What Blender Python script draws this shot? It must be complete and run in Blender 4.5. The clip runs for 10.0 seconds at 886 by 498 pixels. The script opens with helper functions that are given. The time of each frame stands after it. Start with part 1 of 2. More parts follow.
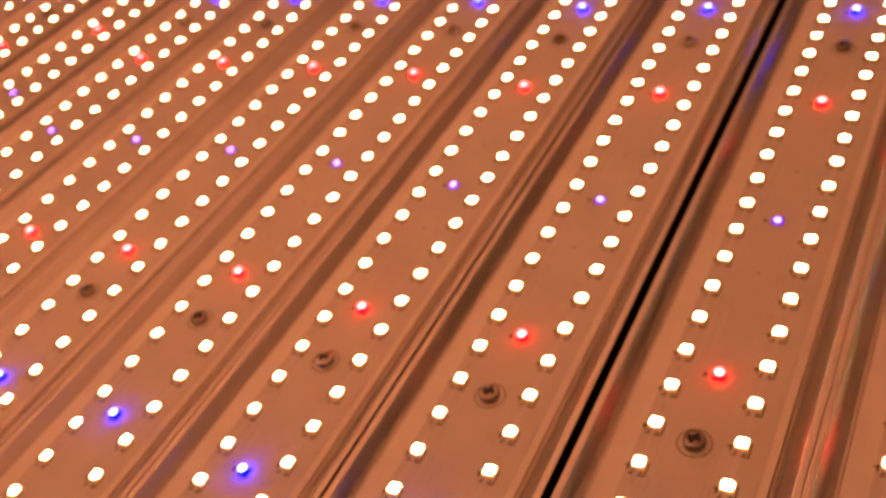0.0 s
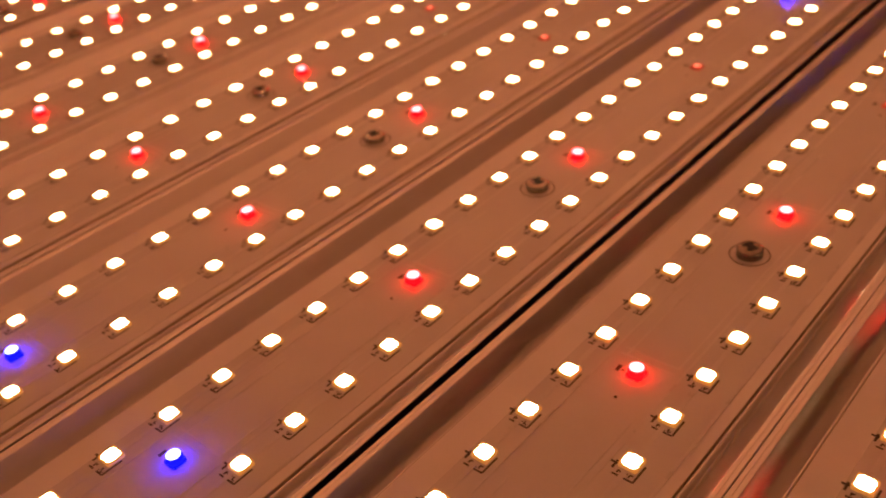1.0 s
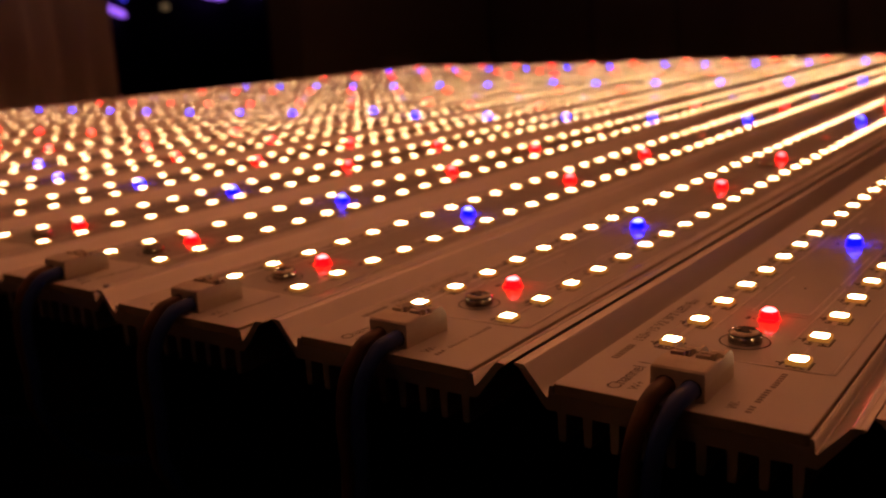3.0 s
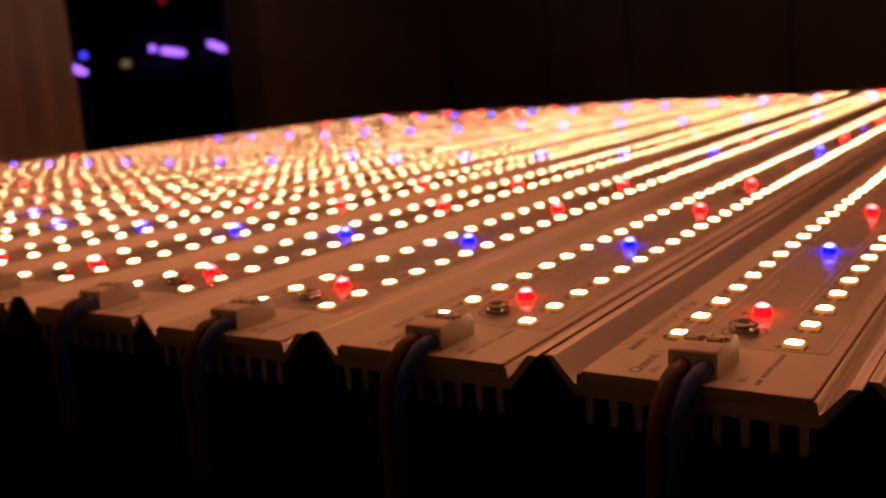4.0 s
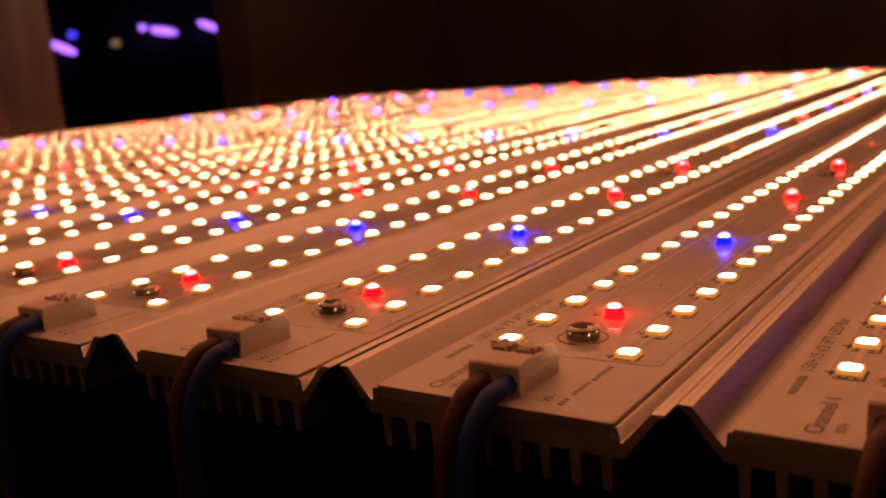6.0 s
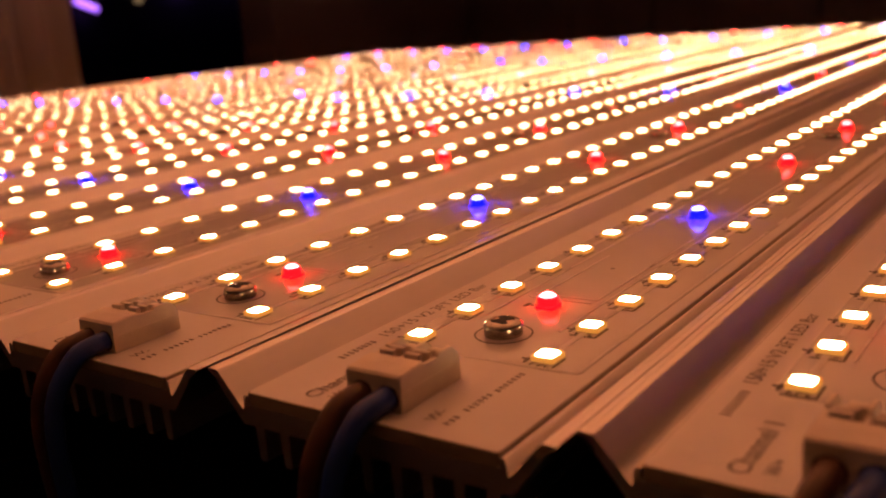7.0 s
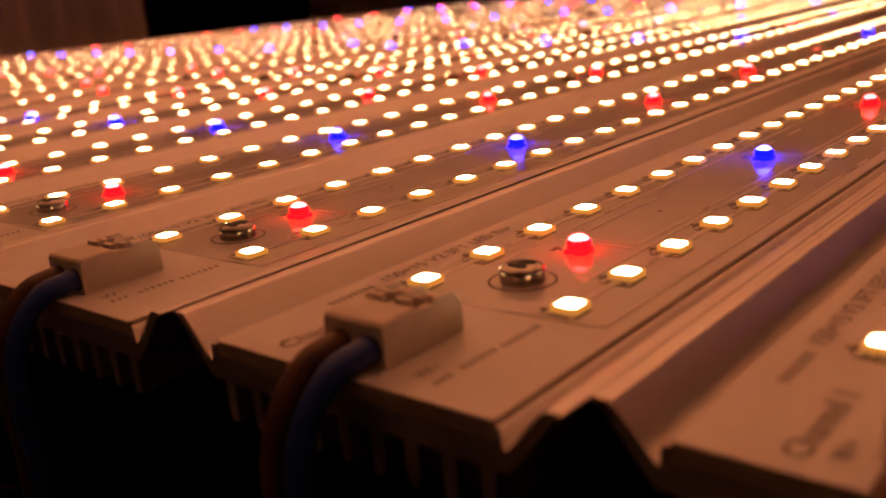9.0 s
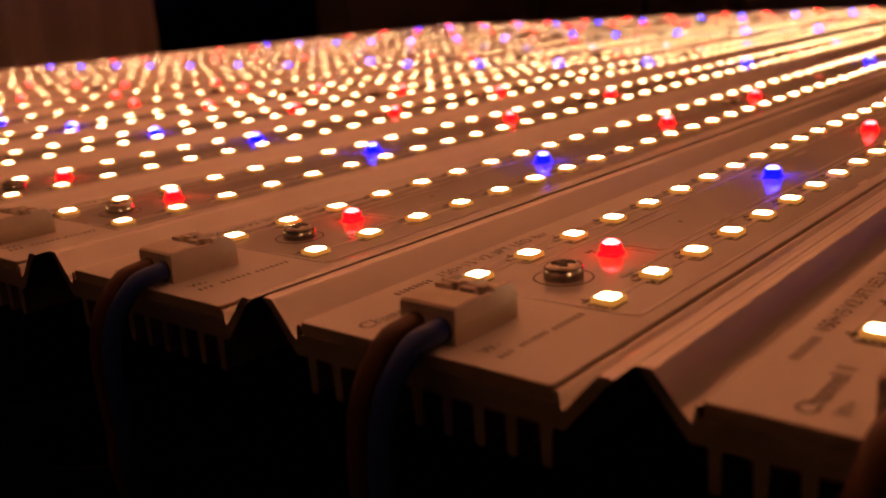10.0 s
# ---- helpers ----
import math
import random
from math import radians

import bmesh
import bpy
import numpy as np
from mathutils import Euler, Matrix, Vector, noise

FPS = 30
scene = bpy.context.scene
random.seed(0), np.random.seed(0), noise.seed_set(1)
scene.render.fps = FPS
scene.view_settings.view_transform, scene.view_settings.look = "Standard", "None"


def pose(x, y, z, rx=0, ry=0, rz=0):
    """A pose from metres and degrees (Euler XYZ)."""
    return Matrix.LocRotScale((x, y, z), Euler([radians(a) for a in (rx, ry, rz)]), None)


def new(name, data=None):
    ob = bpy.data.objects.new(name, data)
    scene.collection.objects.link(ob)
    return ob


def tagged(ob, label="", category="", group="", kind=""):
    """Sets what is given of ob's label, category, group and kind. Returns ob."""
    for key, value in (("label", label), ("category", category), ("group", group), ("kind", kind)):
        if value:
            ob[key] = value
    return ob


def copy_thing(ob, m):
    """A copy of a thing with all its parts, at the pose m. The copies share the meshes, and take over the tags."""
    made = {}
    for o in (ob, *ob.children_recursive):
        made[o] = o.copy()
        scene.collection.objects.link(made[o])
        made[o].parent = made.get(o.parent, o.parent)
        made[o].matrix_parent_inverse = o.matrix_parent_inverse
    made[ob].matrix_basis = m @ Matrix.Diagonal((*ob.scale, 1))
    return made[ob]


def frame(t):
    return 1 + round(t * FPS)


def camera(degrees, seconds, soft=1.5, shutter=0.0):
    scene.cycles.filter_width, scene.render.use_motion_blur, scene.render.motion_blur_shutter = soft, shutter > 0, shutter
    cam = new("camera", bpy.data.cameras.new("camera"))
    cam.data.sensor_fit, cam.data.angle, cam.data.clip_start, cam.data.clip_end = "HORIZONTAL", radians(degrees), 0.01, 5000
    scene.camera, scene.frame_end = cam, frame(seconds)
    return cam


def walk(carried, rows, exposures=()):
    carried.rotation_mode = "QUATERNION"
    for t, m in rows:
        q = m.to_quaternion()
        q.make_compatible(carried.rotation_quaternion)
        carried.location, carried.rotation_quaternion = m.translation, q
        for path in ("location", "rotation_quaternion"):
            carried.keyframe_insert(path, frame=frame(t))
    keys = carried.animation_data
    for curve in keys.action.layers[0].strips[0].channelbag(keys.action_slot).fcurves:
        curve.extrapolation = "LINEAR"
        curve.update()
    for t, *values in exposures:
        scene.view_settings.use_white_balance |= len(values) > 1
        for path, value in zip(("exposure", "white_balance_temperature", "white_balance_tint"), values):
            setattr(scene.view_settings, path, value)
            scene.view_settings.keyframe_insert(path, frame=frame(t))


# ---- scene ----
cam = camera(50.79, 10.0, soft=2.0)
cam.data.dof.use_dof, cam.data.dof.focus_distance, cam.data.dof.aperture_fstop = True, 0.140, 27.0
walk(cam, [
    (0.0, pose(0.0460, 0.2248, 0.1770, 49.95, 12.67, 27.85)),
    (0.2, pose(0.0534, 0.1910, 0.1700, 51.12, 12.00, 29.90)),
    (0.5, pose(0.0695, 0.1282, 0.1593, 53.61, 9.49, 34.12)),
    (0.8, pose(0.0707, 0.0592, 0.1281, 55.30, 6.71, 39.43)),
    (1.0, pose(0.0608, 0.0300, 0.1103, 55.56, 5.43, 40.68)),
    (1.5, pose(0.0489, -0.0144, 0.0880, 58.98, 4.11, 41.53)),
    (2.0, pose(0.0494, -0.0537, 0.0744, 63.97, 3.66, 40.26)),
    (2.1, pose(0.0507, -0.0622, 0.0671, 65.09, 3.98, 40.10)),
    (2.3, pose(0.0519, -0.0744, 0.0554, 68.55, 3.58, 38.96)),
    (2.5, pose(0.0555, -0.0999, 0.0513, 73.41, 3.24, 38.33)),
    (3.0, pose(0.0464, -0.1350, 0.0505, 76.62, 3.11, 36.09)),
    (4.3, pose(0.0473, -0.1575, 0.0480, 80.06, 4.31, 33.18)),
    (4.5, pose(0.0507, -0.1517, 0.0490, 80.15, 4.08, 33.10)),
    (5.0, pose(0.0573, -0.1373, 0.0480, 80.02, 4.25, 33.35)),
    (5.5, pose(0.0601, -0.1281, 0.0455, 79.39, 4.29, 33.43)),
    (5.7, pose(0.0609, -0.1253, 0.0447, 78.97, 4.31, 33.51)),
    (6.8, pose(0.0649, -0.1019, 0.0426, 76.38, 4.52, 34.87)),
    (7.0, pose(0.0651, -0.0938, 0.0415, 75.86, 4.63, 35.55)),
    (7.5, pose(0.0664, -0.0863, 0.0372, 74.49, 4.94, 37.23)),
    (8.0, pose(0.0657, -0.0816, 0.0373, 73.96, 5.17, 38.59)),
    (8.5, pose(0.0621, -0.0779, 0.0365, 73.52, 5.20, 39.32)),
    (9.0, pose(0.0599, -0.0766, 0.0331, 73.86, 4.78, 39.68)),
    (9.5, pose(0.0579, -0.0883, 0.0315, 74.09, 4.11, 39.90)),
    (10.0, pose(0.0645, -0.0925, 0.0355, 74.94, 3.70, 39.93)),
], exposures=((0.0, 1.25), (0.5, 1.25), (1.0, 1.02), (1.5, 0.5), (2.0, 0.15), (2.5, -0.05), (3.0, 0.4), (4.3, 1.15), (5.5, 1.3), (7.0, 1.45), (7.5, 1.25), (8.0, 1.2), (8.5, 1.3), (9.0, 1.3), (9.5, 1.05), (10.0, 1.0)))

# The unit of the bars: LED pitch along a bar, row offset, heights (metres)
PITCH, ROW, MM = 0.0118, 0.00986, 0.001
BOARD_TOP = -0.00064

# ---------------------------------------------------------------- light
world = bpy.data.worlds.new("night")
world.use_nodes = True
world.node_tree.nodes["Background"].inputs[0].default_value = (0.010, 0.007, 0.008, 1)
world.node_tree.nodes["Background"].inputs[1].default_value = 0.05
scene.world = world

# ---------------------------------------------------------------- materials


def material(name):
    m = bpy.data.materials.new(name)
    m.use_nodes = True
    return m, m.node_tree.nodes, m.node_tree.links, m.node_tree.nodes["Principled BSDF"]


def varied(name, dark, light, rough=(0.4, 0.6), metal=0.0, scale=200.0, fine=3000.0, bump=0.1, stretch=(1, 1, 1), by_object=0.0, height=0.00005, spec=0.5):
    """A surface with colour variation at two scales, uneven gloss and a fine relief."""
    m, n, l, p = material(name)
    co = n.new("ShaderNodeTexCoord")
    mp = n.new("ShaderNodeMapping")
    mp.inputs["Scale"].default_value = stretch
    l.new(co.outputs["Object"], mp.inputs["Vector"])
    a, b = n.new("ShaderNodeTexNoise"), n.new("ShaderNodeTexNoise")
    a.inputs["Scale"].default_value, b.inputs["Scale"].default_value = scale, fine
    a.inputs["Detail"].default_value, b.inputs["Detail"].default_value = 5, 3
    l.new(mp.outputs[0], a.inputs["Vector"])
    l.new(mp.outputs[0], b.inputs["Vector"])
    mix = n.new("ShaderNodeMath")
    mix.operation = "MULTIPLY_ADD"
    l.new(b.outputs["Fac"], mix.inputs[0])
    mix.inputs[1].default_value = 0.35
    l.new(a.outputs["Fac"], mix.inputs[2])
    ramp = n.new("ShaderNodeValToRGB")
    ramp.color_ramp.elements[0].position, ramp.color_ramp.elements[1].position = 0.45, 0.85
    ramp.color_ramp.elements[0].color, ramp.color_ramp.elements[1].color = (*dark, 1), (*light, 1)
    l.new(mix.outputs[0], ramp.inputs[0])
    out = ramp.outputs[0]
    if by_object:
        info, hsv = n.new("ShaderNodeObjectInfo"), n.new("ShaderNodeHueSaturation")
        rng = n.new("ShaderNodeMapRange")
        rng.inputs["To Min"].default_value, rng.inputs["To Max"].default_value = 1 - by_object, 1 + by_object
        l.new(info.outputs["Random"], rng.inputs["Value"])
        l.new(rng.outputs[0], hsv.inputs["Value"])
        l.new(out, hsv.inputs["Color"])
        out = hsv.outputs[0]
    l.new(out, p.inputs["Base Color"])
    rr = n.new("ShaderNodeMapRange")
    rr.inputs["From Min"].default_value, rr.inputs["From Max"].default_value = 0.3, 0.7
    rr.inputs["To Min"].default_value, rr.inputs["To Max"].default_value = rough
    l.new(a.outputs["Fac"], rr.inputs["Value"])
    l.new(rr.outputs[0], p.inputs["Roughness"])
    p.inputs["Metallic"].default_value = metal
    p.inputs["Specular IOR Level"].default_value = spec
    bp = n.new("ShaderNodeBump")
    bp.inputs["Strength"].default_value, bp.inputs["Distance"].default_value = bump, height
    l.new(b.outputs["Fac"], bp.inputs["Height"])
    l.new(bp.outputs[0], p.inputs["Normal"])
    return m


def glowing(name, base, colour, strength, spread=0.0, spec=0.2):
    """A light-giving surface; spread: how unlike the pieces are in brightness."""
    m, n, l, p = material(name)
    p.inputs["Base Color"].default_value = (*base, 1)
    p.inputs["Roughness"].default_value = 0.35
    p.inputs["Specular IOR Level"].default_value = spec
    p.inputs["Emission Color"].default_value = (*colour, 1)
    p.inputs["Emission Strength"].default_value = strength
    if spread:
        info, rng = n.new("ShaderNodeObjectInfo"), n.new("ShaderNodeMapRange")
        rng.inputs["To Min"].default_value, rng.inputs["To Max"].default_value = strength * (1 - spread), strength * (1 + spread)
        l.new(info.outputs["Random"], rng.inputs["Value"])
        l.new(rng.outputs[0], p.inputs["Emission Strength"])
    return m


WARM = (1.0, 0.57, 0.26)
M_BOARD = varied("white_solder_mask", (0.70, 0.69, 0.67), (0.75, 0.74, 0.72), (0.29, 0.33), 0, 60, 2500, 0.06, spec=0.45)
M_FIELD = varied("mask_over_copper", (0.585, 0.58, 0.57), (0.625, 0.62, 0.61), (0.12, 0.16), 0, 60, 2500, 0.06, spec=0.55)
M_TRACE = varied("solder_mask_over_copper", (0.53, 0.53, 0.52), (0.61, 0.605, 0.595), (0.25, 0.35), 0, 90, 2500, 0.05)
M_EDGE = varied("board_core", (0.30, 0.27, 0.20), (0.42, 0.38, 0.30), (0.6, 0.8), 0, 200, 3000)
M_ALU = varied("anodised_aluminium", (0.61, 0.60, 0.59), (0.68, 0.67, 0.66), (0.34, 0.40), 0.92, 40, 900, 0.02, (1, 0.2, 1))
M_INK = varied("grey_print", (0.09, 0.085, 0.08), (0.17, 0.16, 0.155), (0.5, 0.6), 0, 800, 6000)
M_MARK = varied("dark_print", (0.035, 0.030, 0.026), (0.075, 0.066, 0.058), (0.5, 0.6), 0, 800, 6000)
M_PAD = varied("tinned_solder_pad", (0.10, 0.09, 0.08), (0.22, 0.20, 0.18), (0.3, 0.5), 0.6, 800, 5000)
M_SCREW = varied("dark_plated_steel", (0.24, 0.22, 0.20), (0.46, 0.43, 0.39), (0.12, 0.24), 1.0, 700, 4000, 0.1, by_object=0.3)
# near-black that paints the shade inside the screws' cross recess
M_RECESSSHADE = varied("painted_recess_shade", (0.01, 0.01, 0.01), (0.03, 0.03, 0.03), (0.5, 0.7), 0.3, 900, 4000)
M_PLUG = varied("cream_nylon", (0.70, 0.63, 0.52), (0.80, 0.74, 0.63), (0.35, 0.5), 0, 300, 3000, 0.12)
# near-black that paints the dark inside of the wire openings
M_OPENINGDARK = varied("opening_dark", (0.010, 0.009, 0.008), (0.02, 0.018, 0.016), (0.7, 0.9), 0, 400, 3000)
# dark brown that paints the shade between the plug's keys
M_SLOTSHADE = varied("painted_slot_shade", (0.06, 0.045, 0.03), (0.10, 0.075, 0.05), (0.6, 0.8), 0, 400, 3000)
M_BROWN = varied("brown_insulation", (0.075, 0.035, 0.018), (0.12, 0.055, 0.03), (0.35, 0.5), 0, 300, 3000, 0.1)
M_BLUE = varied("blue_insulation", (0.012, 0.045, 0.25), (0.018, 0.06, 0.34), (0.35, 0.5), 0, 300, 3000, 0.1)
# black cover colour, holding the darkness below and between the bars
M_UNDERDARK = varied("dark_below_bars", (0.004, 0.004, 0.004), (0.010, 0.009, 0.009), (0.9, 1.0), 0, 40, 1500, 0.5, spec=0.1)
M_WALL = varied("brown_wall_paint", (0.30, 0.26, 0.26), (0.38, 0.335, 0.33), (0.7, 0.85), 0, 3, 250, 0.2, height=0.002)
M_PANEL = varied("grey_brown_panel", (0.19, 0.175, 0.185), (0.27, 0.25, 0.26), (0.45, 0.6), 0, 2, 60, 0.2, (3, 3, 0.3), height=0.002)
# paint of the unseen walls, pale to bounce light onto the bar fronts
M_BOUNCEWALL = varied("beige_bounce_wall", (0.36, 0.31, 0.265), (0.43, 0.37, 0.32), (0.7, 0.85), 0, 3, 250, 0.2, height=0.002)
# bounce paint: its orange tint stands in for warmer light on the boards
M_BOUNCE = varied("apricot_bounce_paint", (0.85, 0.50, 0.38), (0.91, 0.56, 0.43), (0.8, 0.9), 0, 4, 200, 0.1, height=0.001)
M_FLOOR = varied("dark_carpet", (0.010, 0.009, 0.009), (0.022, 0.019, 0.018), (0.9, 1.0), 0, 20, 500, 0.6, height=0.004, spec=0.1)
M_CURTAIN = varied("dusky_pink_curtain_cloth", (0.66, 0.58, 0.57), (0.78, 0.70, 0.69), (0.8, 0.95), 0, 12, 900, 0.4, (1, 1, 0.4), height=0.001, spec=0.2)
# near-black paint that stands in for the unlit room's darkness
M_DARKROOM = varied("painted_room_dark", (0.006, 0.006, 0.007), (0.012, 0.012, 0.014), (0.6, 0.8), 0, 5, 200, 0.2)

M_PHOSPHOR = glowing("lit_phosphor", (0.8, 0.6, 0.2), WARM, 23.0, 0.06)
M_CASE = glowing("glowing_led_case", (0.80, 0.66, 0.40), (1.0, 0.36, 0.05), 0.22)
M_RED = glowing("lit_red_die", (0.8, 0.3, 0.3), (1.0, 0.042, 0.045), 18.0)
M_REDCASE = glowing("glowing_red_case", (0.4, 0.006, 0.006), (1.0, 0.0005, 0.001), 7.0, spec=0.05)
M_BLUEDIE = glowing("lit_blue_die", (0.3, 0.3, 0.8), (0.040, 0.043, 1.0), 26.0)
M_BLUECASE = glowing("glowing_blue_case", (0.004, 0.004, 0.4), (0.0005, 0.0005, 1.0), 9.0, spec=0.05)
M_VIOLET = glowing("lit_violet_die", (0.4, 0.3, 0.8), (0.22, 0.10, 1.0), 9.0)
M_VIOLETCASE = glowing("glowing_violet_case", (0.15, 0.05, 0.4), (0.10, 0.01, 0.9), 0.35)
M_DEEP = glowing("lit_deep_red_die", (0.7, 0.3, 0.2), (1.0, 0.16, 0.08), 1.3)
M_DEEPCASE = glowing("dim_red_case", (0.45, 0.16, 0.12), (1.0, 0.03, 0.02), 0.12)
M_NIGHTLAMP = glowing("lit_violet_tube", (0.4, 0.3, 0.6), (0.38, 0.13, 1.0), 1.0)
M_NIGHTBLUE = glowing("lit_blue_dot", (0.2, 0.2, 0.6), (0.06, 0.05, 1.0), 0.6)
M_NIGHTAMBER = glowing("lit_amber_dot", (0.5, 0.4, 0.2), (0.8, 0.5, 0.25), 0.10)
M_NIGHTRED = glowing("lit_red_dot", (0.5, 0.1, 0.1), (1.0, 0.04, 0.06), 0.07)

# ---------------------------------------------------------------- mesh helpers


def mesh_of(name, bm, mats):
    me = bpy.data.meshes.new(name)
    bm.normal_update()
    bm.to_mesh(me)
    bm.free()
    for m in mats if isinstance(mats, (list, tuple)) else [mats]:
        me.materials.append(m)
    return me


def part(name, bm, mats, parent=None, label="", at=None):
    """Links a bmesh (or a mesh already made) as one object, under parent if given."""
    me = mesh_of(name, bm, mats) if isinstance(bm, bmesh.types.BMesh) else bm
    ob = new(name, me)
    if parent:
        ob.parent = parent
    if at:
        ob.location = at
    return tagged(ob, label)


def smooth(bm, angle=40):
    bm.normal_update()
    for f in bm.faces:
        f.smooth = True
    for e in bm.edges:
        if len(e.link_faces) == 2 and e.calc_face_angle(0) > radians(angle):
            e.smooth = False
    return bm


def box(bm, x0, x1, y0, y1, z0, z1, mat=0, bevel=0.0):
    vs = [bm.verts.new(p) for p in ((x0, y0, z0), (x1, y0, z0), (x1, y1, z0), (x0, y1, z0), (x0, y0, z1), (x1, y0, z1), (x1, y1, z1), (x0, y1, z1))]
    fs = [bm.faces.new([vs[i] for i in q]) for q in ((3, 2, 1, 0), (4, 5, 6, 7), (0, 1, 5, 4), (1, 2, 6, 5), (2, 3, 7, 6), (3, 0, 4, 7))]
    for f in fs:
        f.material_index = mat
    if bevel:
        es = list({e for f in fs for e in f.edges})
        bmesh.ops.bevel(bm, geom=es, offset=bevel, segments=2, affect="EDGES", profile=0.6)
    return bm


def ring_loft(bm, rings, close=True, cap=True, mat=0):
    """Skins a stack of rings, each a list of points."""
    rows = [[bm.verts.new(p) for p in r] for r in rings]
    k = len(rows[0])
    for a, b in zip(rows, rows[1:]):
        for i in range(k if close else k - 1):
            f = bm.faces.new((a[i], a[(i + 1) % k], b[(i + 1) % k], b[i]))
            f.material_index = mat
    if cap:
        bm.faces.new(rows[0][::-1]).material_index = mat
        bm.faces.new(rows[-1]).material_index = mat
    return rows


def circle(r, z, n=20, x=0.0, y=0.0, turn=0.0):
    return [(x + r * math.cos(turn + 2 * math.pi * i / n), y + r * math.sin(turn + 2 * math.pi * i / n), z) for i in range(n)]


def rounded(w, h, r, z, n=3, x=0.0, y=0.0):
    """A rounded rectangle at the height z."""
    pts = []
    for cx, cy, a0 in ((w / 2 - r, h / 2 - r, 0), (-w / 2 + r, h / 2 - r, 90), (-w / 2 + r, -h / 2 + r, 180), (w / 2 - r, -h / 2 + r, 270)):
        for i in range(n + 1):
            a = radians(a0 + 90 * i / n)
            pts.append((x + cx + r * math.cos(a), y + cy + r * math.sin(a), z))
    return pts


def extrude_outline(bm, pts, y0, y1, mat=0):
    """A closed outline in x and z, drawn out along y."""
    a = [bm.verts.new((x, y0, z)) for x, z in pts]
    b = [bm.verts.new((x, y1, z)) for x, z in pts]
    k = len(pts)
    for i in range(k):
        bm.faces.new((a[i], b[i], b[(i + 1) % k], a[(i + 1) % k])).material_index = mat
    bmesh.ops.triangulate(bm, faces=[bm.faces.new(a), bm.faces.new(b[::-1])])
    return bm


def tube(bm, path, r, n=10, mat=0):
    """A round cable along points."""
    pts = [Vector(p) for p in path]
    rings = []
    for i, p in enumerate(pts):
        d = (pts[min(i + 1, len(pts) - 1)] - pts[max(i - 1, 0)]).normalized()
        s = d.cross(Vector((0.3, 0.1, 1))).normalized()
        u = s.cross(d)
        rings.append([p + r * (math.cos(2 * math.pi * k / n) * s + math.sin(2 * math.pi * k / n) * u) for k in range(n)])
    ring_loft(bm, rings, mat=mat)
    return bm


def glide(ctrl, steps=8):
    """A smooth line through control points."""
    c = [Vector(p) for p in ctrl]
    c = [2 * c[0] - c[1]] + c + [2 * c[-1] - c[-2]]
    out = []
    for i in range(1, len(c) - 2):
        for s in range(steps):
            t = s / steps
            p0, p1, p2, p3 = c[i - 1], c[i], c[i + 1], c[i + 2]
            out.append(0.5 * (2 * p1 + (p2 - p0) * t + (2 * p0 - 5 * p1 + 4 * p2 - p3) * t * t + (3 * p1 - p0 - 3 * p2 + p3) * t ** 3))
    return out + [c[-2]]


def lettering(text, size):
    """Flat words as a mesh, written along +x from the origin."""
    cu = bpy.data.curves.new("words", "FONT")
    cu.body, cu.size = text, size
    ob = new("words", cu)
    bpy.context.view_layer.update()
    me = bpy.data.meshes.new_from_object(ob.evaluated_get(bpy.context.evaluated_depsgraph_get()))
    bpy.data.objects.remove(ob)
    bpy.data.curves.remove(cu)
    return me


# ---------------------------------------------------------------- the room
TABLE = -0.0098
FLOOR, CEIL, BOUNCE_Z = -0.77, 1.55, 0.26
WEST, NORTH, EAST, SOUTH = -1.45, 2.15, 1.4, -0.9
DOOR_S, DOOR_N = 0.845, 1.39


def slab(name, x0, x1, y0, y1, z0, z1, mat, label, cat):
    return tagged(part(name, box(bmesh.new(), x0, x1, y0, y1, z0, z1), mat), label, cat, kind="structure")


slab("floor", -3.2, EAST, SOUTH, NORTH, FLOOR - 0.05, FLOOR, M_FLOOR, "dark carpet floor in an unlit room", "floor")
# unseen reflector over the bars, its edges set to steer the bounced light
slab("ceiling", WEST + 0.002, 0.38, -0.30, NORTH - 0.022, BOUNCE_Z, BOUNCE_Z + 0.03, M_BOUNCE, "added low bounce ceiling, out of view, tinting the LED light apricot", "ceiling")
# unseen upper ceiling, added pale as a reflector
slab("ceiling_beyond", -3.2, EAST, SOUTH, NORTH, CEIL, CEIL + 0.05, M_BOUNCEWALL, "unseen beige ceiling high in the unlit room, added to bounce light", "ceiling")
slab("wall_north", -3.2, EAST, NORTH, NORTH + 0.1, FLOOR, CEIL, M_PANEL, "grey-brown panelled wall in deep shade", "wall")
# unseen east and south walls, added as pale reflectors closing the room
slab("wall_east", EAST, EAST + 0.1, SOUTH, NORTH, FLOOR, CEIL, M_BOUNCEWALL, "unseen beige wall beside the table, added to bounce light", "wall")
slab("wall_south", -3.2, EAST, SOUTH - 0.1, SOUTH, FLOOR, CEIL, M_BOUNCEWALL, "unseen beige wall behind the camera, added close to bounce light", "wall")
west = new("wall_west")
tagged(west, "brown painted wall with a dark doorway", "wall", kind="structure")
part("wall_pier", box(bmesh.new(), WEST - 0.1, WEST, SOUTH, DOOR_S, FLOOR, CEIL), M_WALL, west)
part("wall_pier", box(bmesh.new(), WEST - 0.1, WEST, DOOR_N, NORTH, FLOOR, CEIL), M_WALL, west)
# the doorway's darkness is put into this wall's colour
slab("wall_beyond", -3.2, -3.1, SOUTH, NORTH, FLOOR, CEIL, M_DARKROOM, "wall beyond the doorway, painted black for the unlit room's darkness", "wall")

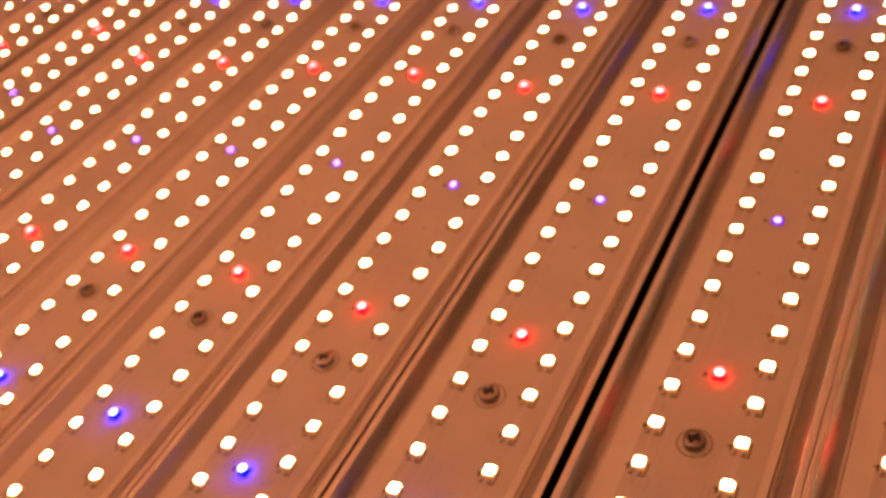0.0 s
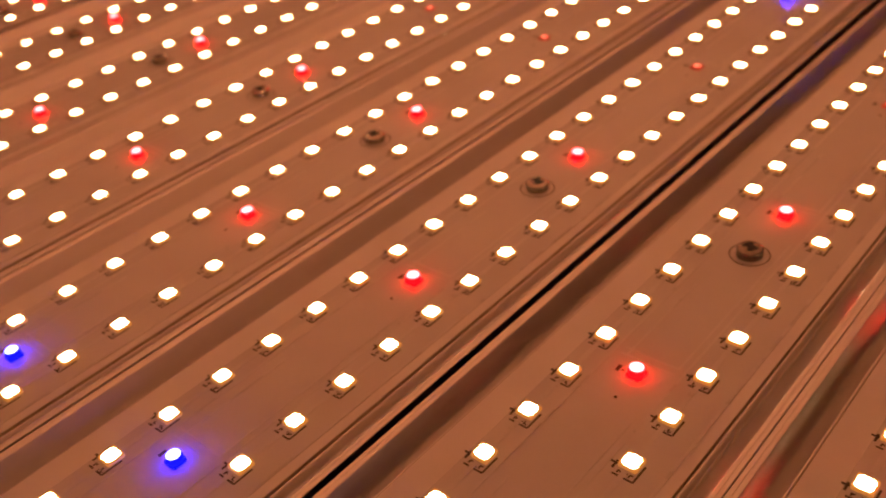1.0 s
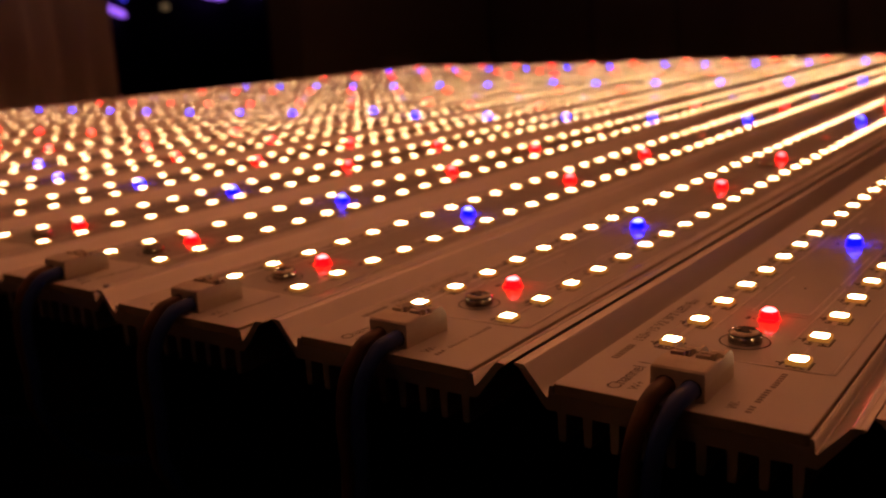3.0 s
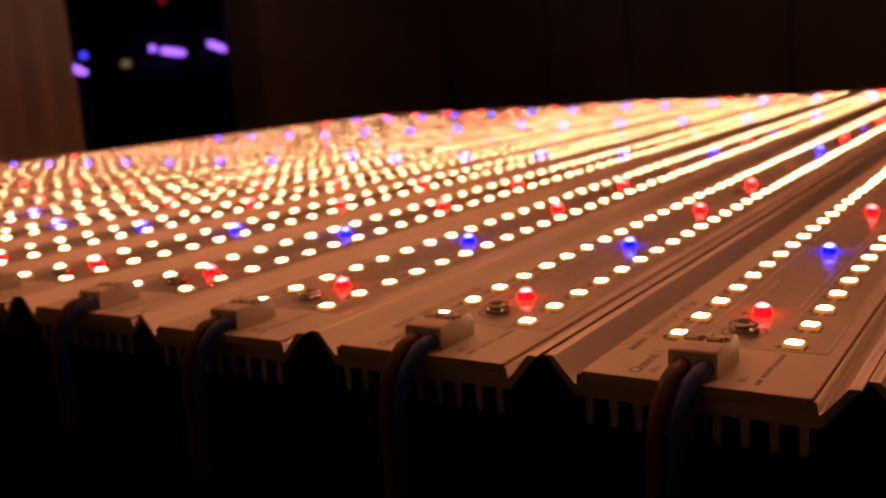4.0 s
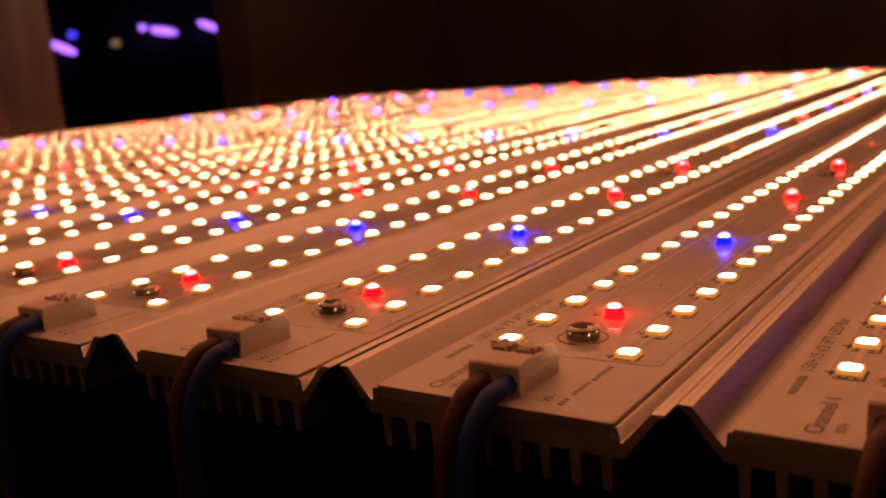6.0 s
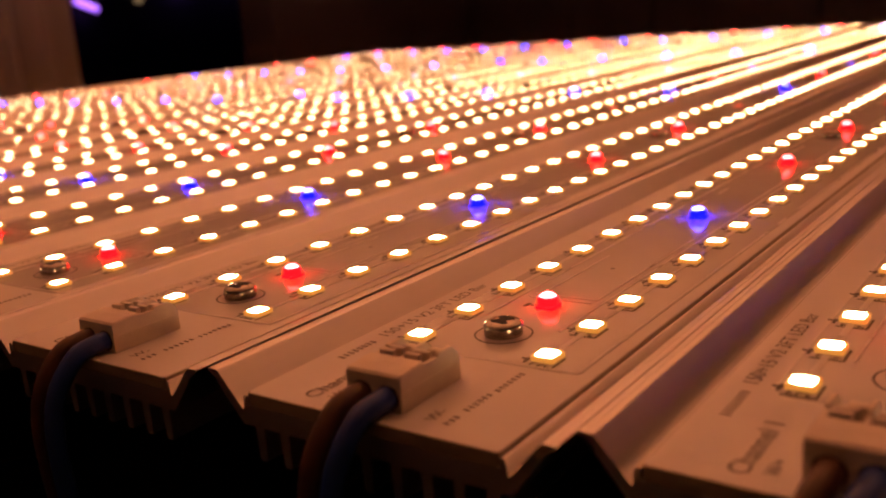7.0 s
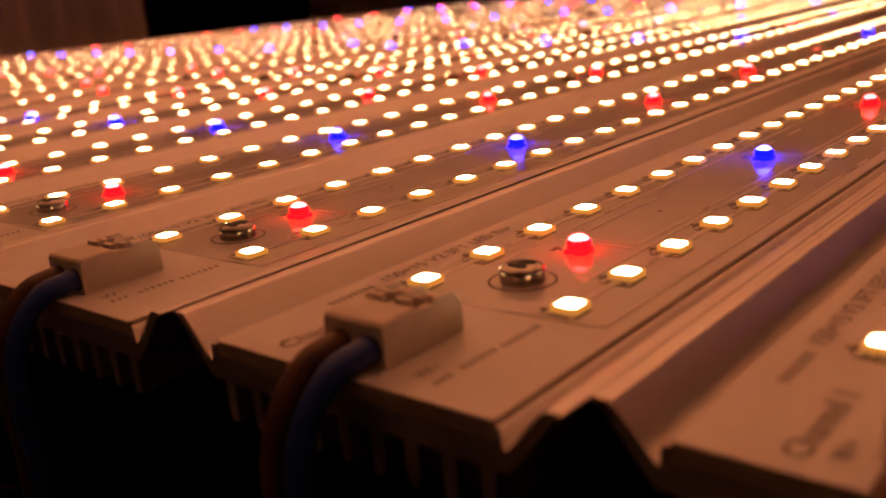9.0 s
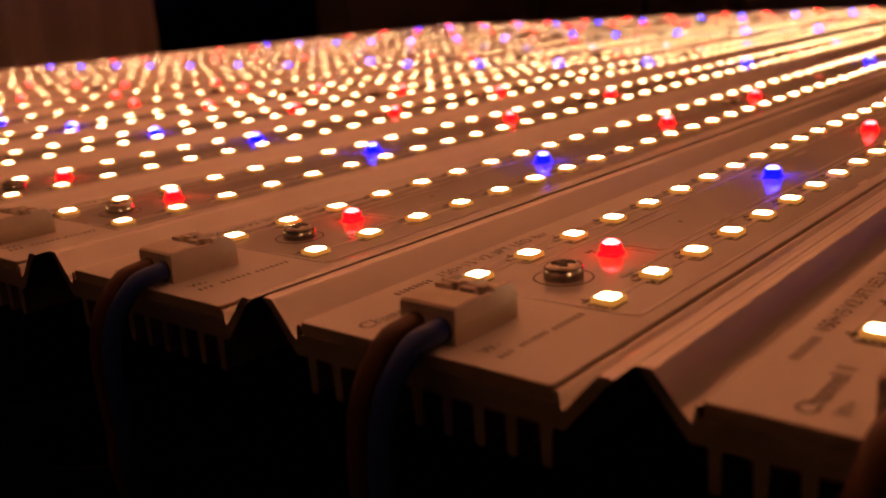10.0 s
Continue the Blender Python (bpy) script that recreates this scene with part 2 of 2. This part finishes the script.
# boards on the north wall, with their shadow gaps
for x0, x1 in ((-1.44, -1.13), (-1.115, -0.90), (-0.885, -0.50), (-0.485, 0.1), (0.115, 0.8)):
    b = part("wall_panel", box(bmesh.new(), x0, x1, NORTH - 0.02, NORTH - 0.001, FLOOR + 0.02, BOUNCE_Z - 0.01, bevel=0.004), M_PANEL)
    tagged(b, "tall grey-brown wall panel in deep shade", "wall panel", "panels on the far wall", "structure")

# curtain beside the doorway: a wavy cloth with thickness
bm = bmesh.new()
N = 90
outer = []
for i in range(N + 1):
    y = DOOR_S - 0.36 + 0.375 * i / N
    outer.append((WEST + 0.05 + 0.020 * math.sin(i * 0.52) + 0.010 * math.sin(i * 0.23 + 1), y))
inner = [(x + 0.003, y) for x, y in outer]
loop = outer + inner[::-1]
ring_loft(bm, [[(x, y, z) for x, y in loop] for z in (FLOOR + 0.02, -0.2, 0.1, 0.35, BOUNCE_Z - 0.01)])
curtain = part("curtain", smooth(bm, 60), M_CURTAIN)
tagged(curtain, "dusky pink curtain hanging in soft folds beside the doorway", "curtain")

# added table; its black stands in for the dark beneath the bars
table = new("table", None)
tagged(table, "added table under the LED bars, black standing in for the darkness", "table")
bm = bmesh.new()
box(bm, -0.80, 0.19, 0.035, 0.93, TABLE - 0.03, TABLE, bevel=0.004)
part("tabletop", bm, M_UNDERDARK, table)
# wavy skirt added to close the view below the bars with black
bm = bmesh.new()
front, back = [], []
for i in range(101):
    x = -0.80 + 0.99 * i / 100
    front.append((x, 0.030 - 0.004 * math.sin(i * 0.45) - 0.002 * math.sin(i * 0.19)))
back = [(x, y + 0.003) for x, y in front]
ring_loft(bm, [[(x, y, z) for x, y in front + back[::-1]] for z in (FLOOR + 0.02, -0.4, -0.1, TABLE - 0.002)])
part("dark_skirt", smooth(bm, 60), M_UNDERDARK, table)
for x in (-0.74, 0.13):
    for y in (0.09, 0.87):
        part("leg", box(bmesh.new(), x - 0.025, x + 0.025, y - 0.025, y + 0.025, FLOOR, TABLE - 0.03, bevel=0.003), M_UNDERDARK, table)

# lights of another room, seen through the doorway
def night_lamp(y, z, length, tilt, mat, label, r=0.010, x=-2.35):
    bm = bmesh.new()
    rings = []
    for i in range(9):
        s = -1 + 2 * i / 8
        rr = r * math.sqrt(max(0.02, 1 - abs(s) ** 6))
        rings.append([(rr * math.cos(k * math.pi / 5), s * length / 2, rr * math.sin(k * math.pi / 5)) for k in range(10)])
    ring_loft(bm, rings)
    lamp = new("night_lamp")
    lamp.matrix_basis = pose(x, y, z, tilt, 0, 0)
    part("lamp_tube", smooth(bm), mat, lamp)
    bm = bmesh.new()
    box(bm, -0.012 - r, -0.6 * r, -length / 2 - 0.01, length / 2 + 0.01, -0.008, 0.008, bevel=0.002)
    part("lamp_bracket", bm, M_DARKROOM, lamp)
    tagged(lamp, label, "lamp")
    return lamp


for y, z, length, tilt, mat, label in (
        (1.530, 0.147, 0.085, -22, M_NIGHTLAMP, "small violet tube lamp glowing on the black board"),
        (1.894, 0.186, 0.105, -7, M_NIGHTLAMP, "small violet tube lamp glowing on the black board"),
        (2.080, 0.200, 0.085, -17, M_NIGHTLAMP, "small violet tube lamp glowing on the black board"),
        (1.565, 0.183, 0.020, 0, M_NIGHTBLUE, "tiny blue signal lamp on the black board"),
        (1.708, 0.155, 0.026, 0, M_NIGHTAMBER, "faint amber signal lamp on the black board"),
        (1.814, 0.198, 0.016, 0, M_NIGHTLAMP, "tiny violet signal lamp on the black board"),
        (1.876, 0.342, 0.016, 0, M_NIGHTRED, "faint red signal lamp on the black board")):
    tagged(night_lamp(y, z, length, tilt, mat, label, x=-2.32), group="lamps in the dark room")
# board added to carry the lamps; its black stands for the dark room
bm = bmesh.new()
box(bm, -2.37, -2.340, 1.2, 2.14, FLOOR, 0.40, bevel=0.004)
tagged(part("lamp_backing", bm, M_DARKROOM), "added black board behind the lamps, the room's darkness in its colour", "board")

# ---------------------------------------------------------------- the LED bar
BAR = new("led_bar")
tagged(BAR, "white LED strip on an aluminium bar, all lamps lit", "light bar", "LED bars side by side on the table")
Y0, Y1 = -0.0243, 0.8975
HALF = 0.0180

# aluminium profile: seat for the board, raised side wings with flat rims, cooling ribs below
half = [(0, -2.3, -5), (18.12, -2.3, -5), (18.12, -1.25, -5), (18.28, -1.08, -5), (18.5, -1.12, -5), (18.66, -1.4, -5), (18.75, -2.0, -5), (18.82, -2.95, -5), (18.95, -3.02, -5), (19.1, -2.95, -5),
        (19.6, -2.45, -4.5), (22.70, 1.22, -0.6), (22.88, 1.38, -0.3), (23.15, 1.44, 0.1), (23.62, 1.46, 0.5), (23.68, 1.40, 0.6), (23.74, 1.46, 0.75), (24.40, 1.46, 1.05), (24.52, 1.38, 1.20)]
section = [(-x, t, u) for x, t, u in half[:0:-1]] + half
bm = bmesh.new()
ends = []
for y in (Y0, Y1):
    ends.append(([bm.verts.new((x * MM, y, t * MM)) for x, t, u in section], [bm.verts.new((x * MM, y, u * MM)) for x, t, u in section]))
(ta, ba), (tb, bb) = ends
for i in range(len(section) - 1):
    bm.faces.new((ta[i], ta[i + 1], tb[i + 1], tb[i]))
    if section[i][0] != section[i + 1][0]:
        bm.faces.new((ba[i + 1], ba[i], bb[i], bb[i + 1]))
        bm.faces.new((ba[i], ba[i + 1], ta[i + 1], ta[i]))
        bm.faces.new((bb[i + 1], bb[i], tb[i], tb[i + 1]))
bm.faces.new((ta[0], tb[0], bb[0], ba[0]))
bm.faces.new((tb[-1], ta[-1], ba[-1], bb[-1]))
sink = part("heat_sink", bm, M_ALU, BAR, "extruded aluminium profile with raised side wings")
bm = bmesh.new()
extrude_outline(bm, [(x * MM, z * MM) for x, z in ((0.75, -4.9), (0.62, -9.4), (0.45, -9.7), (-0.45, -9.7), (-0.62, -9.4), (-0.75, -4.9))], Y0 + 0.0003, Y1 - 0.0003)
RIB = mesh_of("rib", bm, M_ALU)
for i in range(9):
    part("rib", RIB, None, sink, at=((-16.8 + 4.2 * i) * MM, 0, 0))

# white board: a slab with a worn edge
bm = bmesh.new()
ring_loft(bm, [rounded(2 * HALF, Y1 - Y0, 0.0006, z, 3, 0, (Y0 + Y1) / 2) for z in (-0.0023, BOARD_TOP - 0.0001)])
ring_loft(bm, [rounded(2 * HALF - 0.0002, Y1 - Y0 - 0.0002, 0.0006, BOARD_TOP - 0.0001 + 0.00001, 3, 0, (Y0 + Y1) / 2), rounded(2 * HALF - 0.0003, Y1 - Y0 - 0.0003, 0.0006, BOARD_TOP, 3, 0, (Y0 + Y1) / 2)], mat=1)
part("circuit_board", bm, [M_EDGE, M_BOARD], BAR, "glossy white circuit board")


def strip(bm, x0, y0, x1, y1, w, z=BOARD_TOP + 0.00006, mat=0):
    """A flat line with a little height."""
    d = Vector((x1 - x0, y1 - y0, 0))
    if d.length < 1e-6:
        return
    n = Vector((-d.y, d.x, 0)).normalized() * w / 2
    a, b = Vector((x0, y0, 0)), Vector((x1, y1, 0))
    lo = [bm.verts.new((*(p.xy), BOARD_TOP - 0.00002)) for p in (a - n, b - n, b + n, a + n)]
    hi = [bm.verts.new((*(p.xy), z)) for p in (a - n, b - n, b + n, a + n)]
    for q in ((hi[0], hi[1], hi[2], hi[3]), (lo[0], lo[1], hi[1], hi[0]), (lo[1], lo[2], hi[2], hi[1]), (lo[2], lo[3], hi[3], hi[2]), (lo[3], lo[0], hi[0], hi[3])):
        bm.faces.new(q).material_index = mat


# copper field under the mask
bm = bmesh.new()
ring_loft(bm, [rounded(0.0282 - d, 0.8930 - d, 0.0025, z, 4, 0.0017, 0.4427) for d, z in ((0, BOARD_TOP - 0.00002), (0.0001, BOARD_TOP + 0.00003))])
part("copper_field", bm, M_FIELD, BAR, "greyer board area over copper")

# copper lines under the mask
bm = bmesh.new()
for sx in (-1, 1):
    x = sx * 0.0156
    if sx > 0:
        strip(bm, x, -0.003, x, 0.888, 0.0006, BOARD_TOP + 0.00008)
    strip(bm, sx * 0.0066, 0.009, sx * 0.0066, 0.885, 0.0004, BOARD_TOP + 0.00008)
    for k in range(74):
        y = k * PITCH
        strip(bm, sx * ROW, y + 0.0020, sx * ROW, y + PITCH - 0.0020, 0.0009, BOARD_TOP + 0.00008)
strip(bm, 0.0036, -0.0035, 0.0156, -0.003, 0.0005, BOARD_TOP + 0.00008)
for k in range(15):
    y = (1.5 + 5 * k) * PITCH
    for dy in (0.0035, 0.0052):
        strip(bm, -0.0052, y + dy, 0.0052, y + dy, 0.0004, BOARD_TOP + 0.00008)
    strip(bm, 0.0052, y + 0.0052, 0.0052, y + 4.2 * PITCH, 0.0004, BOARD_TOP + 0.00008)
    strip(bm, -0.0040, y + 0.0035, -0.0040, y + 2.4 * PITCH, 0.0004, BOARD_TOP + 0.00008)
tagged(part("copper_line", bm, M_TRACE, BAR), kind="stuff")

# print: brackets round the lamps, ring round each screw, unreadable small codes as bars
SCREWS = [0.0055 + 0.17280 * i for i in range(6)]
bm = bmesh.new()
rnd = random.Random(4)
for sx in (-1, 1):
    for k in range(75):
        x, y = sx * ROW, k * PITCH
        strip(bm, x + 0.0021, y + 0.0006, x + 0.0021, y - 0.0033, 0.00036)
        strip(bm, x + 0.0021, y - 0.0033, x - 0.0016, y - 0.0033, 0.00036)
        strip(bm, x - 0.0021, y - 0.0024, x - 0.0021, y - 0.0006, 0.00042)
        strip(bm, x - 0.0030, y - 0.0012, x - 0.0015, y - 0.0012, 0.00040)
        for i in range(3):
            a = x - 0.0010 + 0.0010 * i
            strip(bm, a, y - 0.0022, a, y - 0.0030 + rnd.uniform(0, 1) * 0.0002, 0.00030)
            strip(bm, a, y - 0.0022 - rnd.choice((0, 0.0004, 0.0007)), a + 0.0006, y - 0.0022 - rnd.choice((0, 0.0004, 0.0007)), 0.00026)
for k in range(15):
    y = (1.5 + 5 * k) * PITCH
    strip(bm, -0.0034, y - 0.0010, -0.0034, y + 0.0006, 0.0007)
    strip(bm, -0.0027, y - 0.0003, -0.0022, y - 0.0003, 0.0004)
for y in SCREWS:
    r = 0.0039
    for i in range(28):
        a, b = 2 * math.pi * i / 28, 2 * math.pi * (i + 1.15) / 28
        strip(bm, r * math.cos(a), y + r * math.sin(a), r * math.cos(b), y + r * math.sin(b), 0.00026)
for y in (0.4090, 0.4540, 0.0390, 0.1290, 0.2480, 0.6300, 0.7400):
    strip(bm, -0.0003, y, 0.0003, y, 0.0006)
tagged(part("lamp_mark", bm, M_MARK, BAR, "dark print round each lamp"), kind="stuff")
# product name and rating as plain bars
bm = bmesh.new()
for x, y0, y1, w in ((-0.0148, -0.0105, -0.0034, 0.0011), (0.0094, -0.0210, -0.0180, 0.0008), (0.0094, -0.0172, -0.0118, 0.0008), (0.0096, -0.0112, -0.0050, 0.0008)):
    y = y0
    while y < y1 - 0.0008:
        strip(bm, x - w / 2, y, x + w / 2, y, 0.00028)
        y += 0.0009
tagged(part("print", bm, M_INK, BAR, "fine dark grey print"), kind="stuff")

for words, x, y, size in (("Channel 1", -0.0088, -0.0222, 0.0030), ("W+", -0.0063, -0.0212, 0.0021), ("W-", 0.0078, -0.0212, 0.0022), ("150+15 V2 3FT LED Bar", -0.0142, -0.0022, 0.0026)):
    me = lettering(words, size)
    me.materials.append(M_INK)
    ob = part("lettering", me, None, BAR, "small printed words")
    ob.matrix_basis = pose(x, y, BOARD_TOP + 0.00007, 0, 0, 90)

# white lamps: case, glowing rim and phosphor window
bm = bmesh.new()
S, G = 0.0030, 0.00270
ring_loft(bm, [rounded(S + 0.0003, S + 0.0003, 0.0003, BOARD_TOP - 0.00002, 2), rounded(S + 0.0003, S + 0.0003, 0.0003, -0.00004, 2), rounded(S + 0.00022, S + 0.00022, 0.0003, 0.00002, 2),
               rounded(S + 0.00010, S + 0.00010, 0.0004, 0.00003, 2), rounded(G, G, 0.0007, -0.00001, 2)], cap=False, mat=0)
ring_loft(bm, [rounded(G, G, 0.0007, 0.0, 2), rounded(0.86 * G, 0.86 * G, 0.0006, 0.00003, 2), rounded(0.6 * G, 0.6 * G, 0.0005, 0.00004, 2)], cap=False, mat=1)
f = bm.faces.new([bm.verts.new(p) for p in rounded(0.6 * G, 0.6 * G, 0.0005, 0.00004, 2)])
f.material_index = 1
LED = mesh_of("white_led", bm, [M_CASE, M_PHOSPHOR])
for sx in (-1, 1):
    for k in range(75):
        ob = part("white_led", LED, None, BAR, at=(sx * ROW, k * PITCH, 0))
        ob.rotation_euler = (0, 0, random.uniform(-1, 1) * 0.02)


def dome_lamp(name, die, case, dome=0.00138):
    """A coloured lamp: square base, step and a round lens."""
    bm = bmesh.new()
    s = 0.0030
    ring_loft(bm, [rounded(s, s, 0.0005, BOARD_TOP - 0.00002, 2), rounded(s, s, 0.0005, -0.00025, 2), rounded(s - 0.0002, s - 0.0002, 0.0005, -0.00015, 2)], mat=0)
    rings = [circle(0.00156 * math.cos(a), -0.00012 + 0.3 * dome + dome * math.sin(a), 16) for a in (-0.29, -0.1, 0.12, 0.36, 0.62, 0.82, 1.05, 1.28, 1.47)]
    ring_loft(bm, rings[:5], cap=False, mat=0)
    ring_loft(bm, rings[4:], mat=1)
    return mesh_of(name, smooth(bm), [case, die])


def flat_lamp(name, die, case):
    """A dim coloured lamp: square case with a small round window."""
    bm = bmesh.new()
    s = 0.0029
    ring_loft(bm, [rounded(s, s, 0.0003, BOARD_TOP - 0.00002, 2), rounded(s, s, 0.0003, -0.00012, 2), rounded(s - 0.0002, s - 0.0002, 0.0003, 0.0, 2)], mat=0)
    ring_loft(bm, [circle(0.00088, -0.00001, 14), circle(0.00080, 0.00010, 14), circle(0.0005, 0.00016, 14)], mat=1)
    return mesh_of(name, bm, [case, die])


COLOURED = {"red_led": dome_lamp("red_led", M_RED, M_REDCASE), "blue_led": dome_lamp("blue_led", M_BLUEDIE, M_BLUECASE), "violet_led": flat_lamp("violet_led", M_VIOLET, M_VIOLETCASE), "deep_red_led": flat_lamp("deep_red_led", M_DEEP, M_DEEPCASE)}
ORDER = ["red", "blue", "red", "red", "deep_red", "blue", "red", "violet", "red", "blue", "deep_red", "red", "red", "blue", "red"]
WORD = {"red": "red lamp with a round lens", "blue": "deep blue lamp with a round lens", "violet": "dim violet lamp", "deep_red": "dim deep red lamp"}
for k, kind in enumerate(ORDER):
    part(kind + "_led", COLOURED[kind + "_led"], None, BAR, WORD[kind], at=(0, (1.5 + 5 * k) * PITCH, 0))

# pan-head screws; a near-black cross on top paints the cross recess's shade
bm = bmesh.new()
R = 0.00265
prof = [(R * 0.97, -0.0009), (R, -0.0005), (R, 0.0007), (R * 0.96, 0.0010), (R * 0.85, 0.00122), (R * 0.65, 0.00134), (R * 0.40, 0.00138)]
ring_loft(bm, [circle(r, z, 24) for r, z in prof])
HEAD = mesh_of("screw", smooth(bm, 35), M_SCREW)
bm = bmesh.new()
w, L, z = 0.00042, 0.0016, 0.00141
cross = [(-w, -L), (w, -L), (w, -w), (L, -w), (L, w), (w, w), (w, L), (-w, L), (-w, w), (-L, w), (-L, -w), (-w, -w)]
lo = [bm.verts.new((x, y, 0.0009)) for x, y in cross]
hi = [bm.verts.new((x, y, z)) for x, y in cross]
for i in range(12):
    bm.faces.new((lo[i], lo[(i + 1) % 12], hi[(i + 1) % 12], hi[i]))
bmesh.ops.triangulate(bm, faces=[bm.faces.new(hi)])
CROSS = mesh_of("cross_recess", bm, M_RECESSSHADE)
for i, y in enumerate(SCREWS):
    s = part("screw", HEAD, None, BAR, "dark shiny pan-head screw", at=(0, y, 0))
    s.rotation_euler = (0, 0, 0.7 + i * 1.1)
    part("cross_recess", CROSS, None, s)

# plug at the near end
CX0, CX1, CY0, CY1, CZ = -0.0043, 0.0036, -0.0212, -0.0098, 0.0039
bm = bmesh.new()
box(bm, CX0, CX1, CY0, CY1, BOARD_TOP - 0.00002, 0.0018, bevel=0.00012)
plug = part("plug", bm, M_PLUG, BAR, "cream two-wire plug with brown and blue wires")
bm = bmesh.new()
sec = [(CY0 + 0.0001, 0.0016), (CY0 + 0.0001, CZ - 0.0005), (CY0 + 0.0004, CZ - 0.0002), (CY0 + 0.0030, CZ), (-0.0166, CZ), (-0.0166, 0.0016)]
ring_loft(bm, [[(x, y, z - e) for y, z in sec] for x, e in ((CX0 + 0.00003, 0.0002), (CX0 + 0.0002, 0), (CX1 - 0.0002, 0), (CX1 - 0.00003, 0.0002))])
bmesh.ops.recalc_face_normals(bm, faces=bm.faces)
part("plug_front", bm, M_PLUG, plug)
for x0, x1 in ((CX0 + 0.00003, CX0 + 0.0006), (-0.0006, -0.0001), (CX1 - 0.0006, CX1 - 0.00003)):
    bm = bmesh.new()
    sec = [(-0.0166, 0.0016), (-0.0166, CZ - 0.0003), (-0.0140, CZ - 0.0004), (-0.0138, CZ), (-0.0112, CZ), (-0.0103, CZ - 0.0008), (CY1 - 0.00005, CZ - 0.0017), (CY1 - 0.00005, 0.0016)]
    ring_loft(bm, [[(x, y, z) for y, z in sec] for x in (x0, x1)])
    bmesh.ops.recalc_face_normals(bm, faces=bm.faces)
    part("plug_cheek", bm, M_PLUG, plug)
part("plug_back", box(bmesh.new(), CX0 + 0.0003, CX1 - 0.0003, -0.0112, CY1 - 0.0001, 0.0016, CZ - 0.0016, bevel=0.0001), M_PLUG, plug)
wires_x = (-0.00205, 0.00165)
for cx in wires_x:
    # black disc on the plug face, coloured as the opening's dark inside
    bm = bmesh.new()
    ring_loft(bm, [[(cx + 0.00155 * math.cos(a), CY0 - d, 0.0010 + 0.00145 * math.sin(a)) for a in [2 * math.pi * i / 16 for i in range(16)]] for d in (-0.0004, 0.00003)])
    bmesh.ops.recalc_face_normals(bm, faces=bm.faces)
    part("opening_dark", bm, M_OPENINGDARK, plug)
    # release key: two raised steps with a gap between
    bm = bmesh.new()
    for a, b, c, d, z in ((-0.0014, 0.0006, -0.0160, -0.0152, CZ + 0.0003), (-0.0012, 0.0009, -0.0146, -0.0139, CZ + 0.0002), (-0.0004, 0.0014, -0.0130, -0.0120, CZ - 0.0001)):
        box(bm, cx + a, cx + b, c, d, 0.0016, z, bevel=0.0001)
    part("release_key", bm, M_PLUG, plug)
    # slot filler: the shade between the keys is put in its colour
    part("slot_shade", box(bmesh.new(), cx - 0.0014, cx + 0.0014, -0.01655, -0.0113, 0.0017, CZ - 0.0015), M_SLOTSHADE, plug)
for name, mat, cx, lean in (("brown_wire", M_BROWN, wires_x[0], -0.0022), ("blue_wire", M_BLUE, wires_x[1], -0.0030)):
    bm = bmesh.new()
    tube(bm, glide([(cx, CY0 + 0.001, 0.0010), (cx, CY0 - 0.0015, 0.0010), (cx + 0.2 * lean, CY0 - 0.0046, 0.0000), (cx + 0.5 * lean, CY0 - 0.0078, -0.0045), (cx + 0.7 * lean, CY0 - 0.0088, -0.0110), (cx + 0.9 * lean, CY0 - 0.0082, -0.020), (cx + 1.6 * lean, CY0 - 0.0060, -0.034), (cx + 3 * lean, CY0 + 0.010, -0.052), (cx + 4 * lean, CY0 + 0.045, -0.064)]), 0.00135)
    part(name, smooth(bm, 60), mat, plug)

# the other bars: across, along and turn
BARS = [(98.3, 2.6, 0.0), (49.15, 3.97, 0.0), (-49.95, -1.37, 0.241), (-99.41, -3.83, 0.322), (-149.05, -0.79, 0.297), (-198.80, -1.30, 0.262), (-248.59, -2.64, 0.258),
        (-300.10, -4.19, 0.105), (-352.5, 18.58, 0.05), (-405.59, -2.53, 0.056), (-456.39, -2.94, 0.066), (-506.84, -5.99, 0.064), (-556.84, -6.19, 0.043), (-607.0, -3.54, 0.027), (-657.7, -4.46, 0.035), (-708.4, -4.0, 0.03)]
for x, y, turn in BARS:
    copy_thing(BAR, pose(x * MM, y * MM, 0, 0, 0, turn))
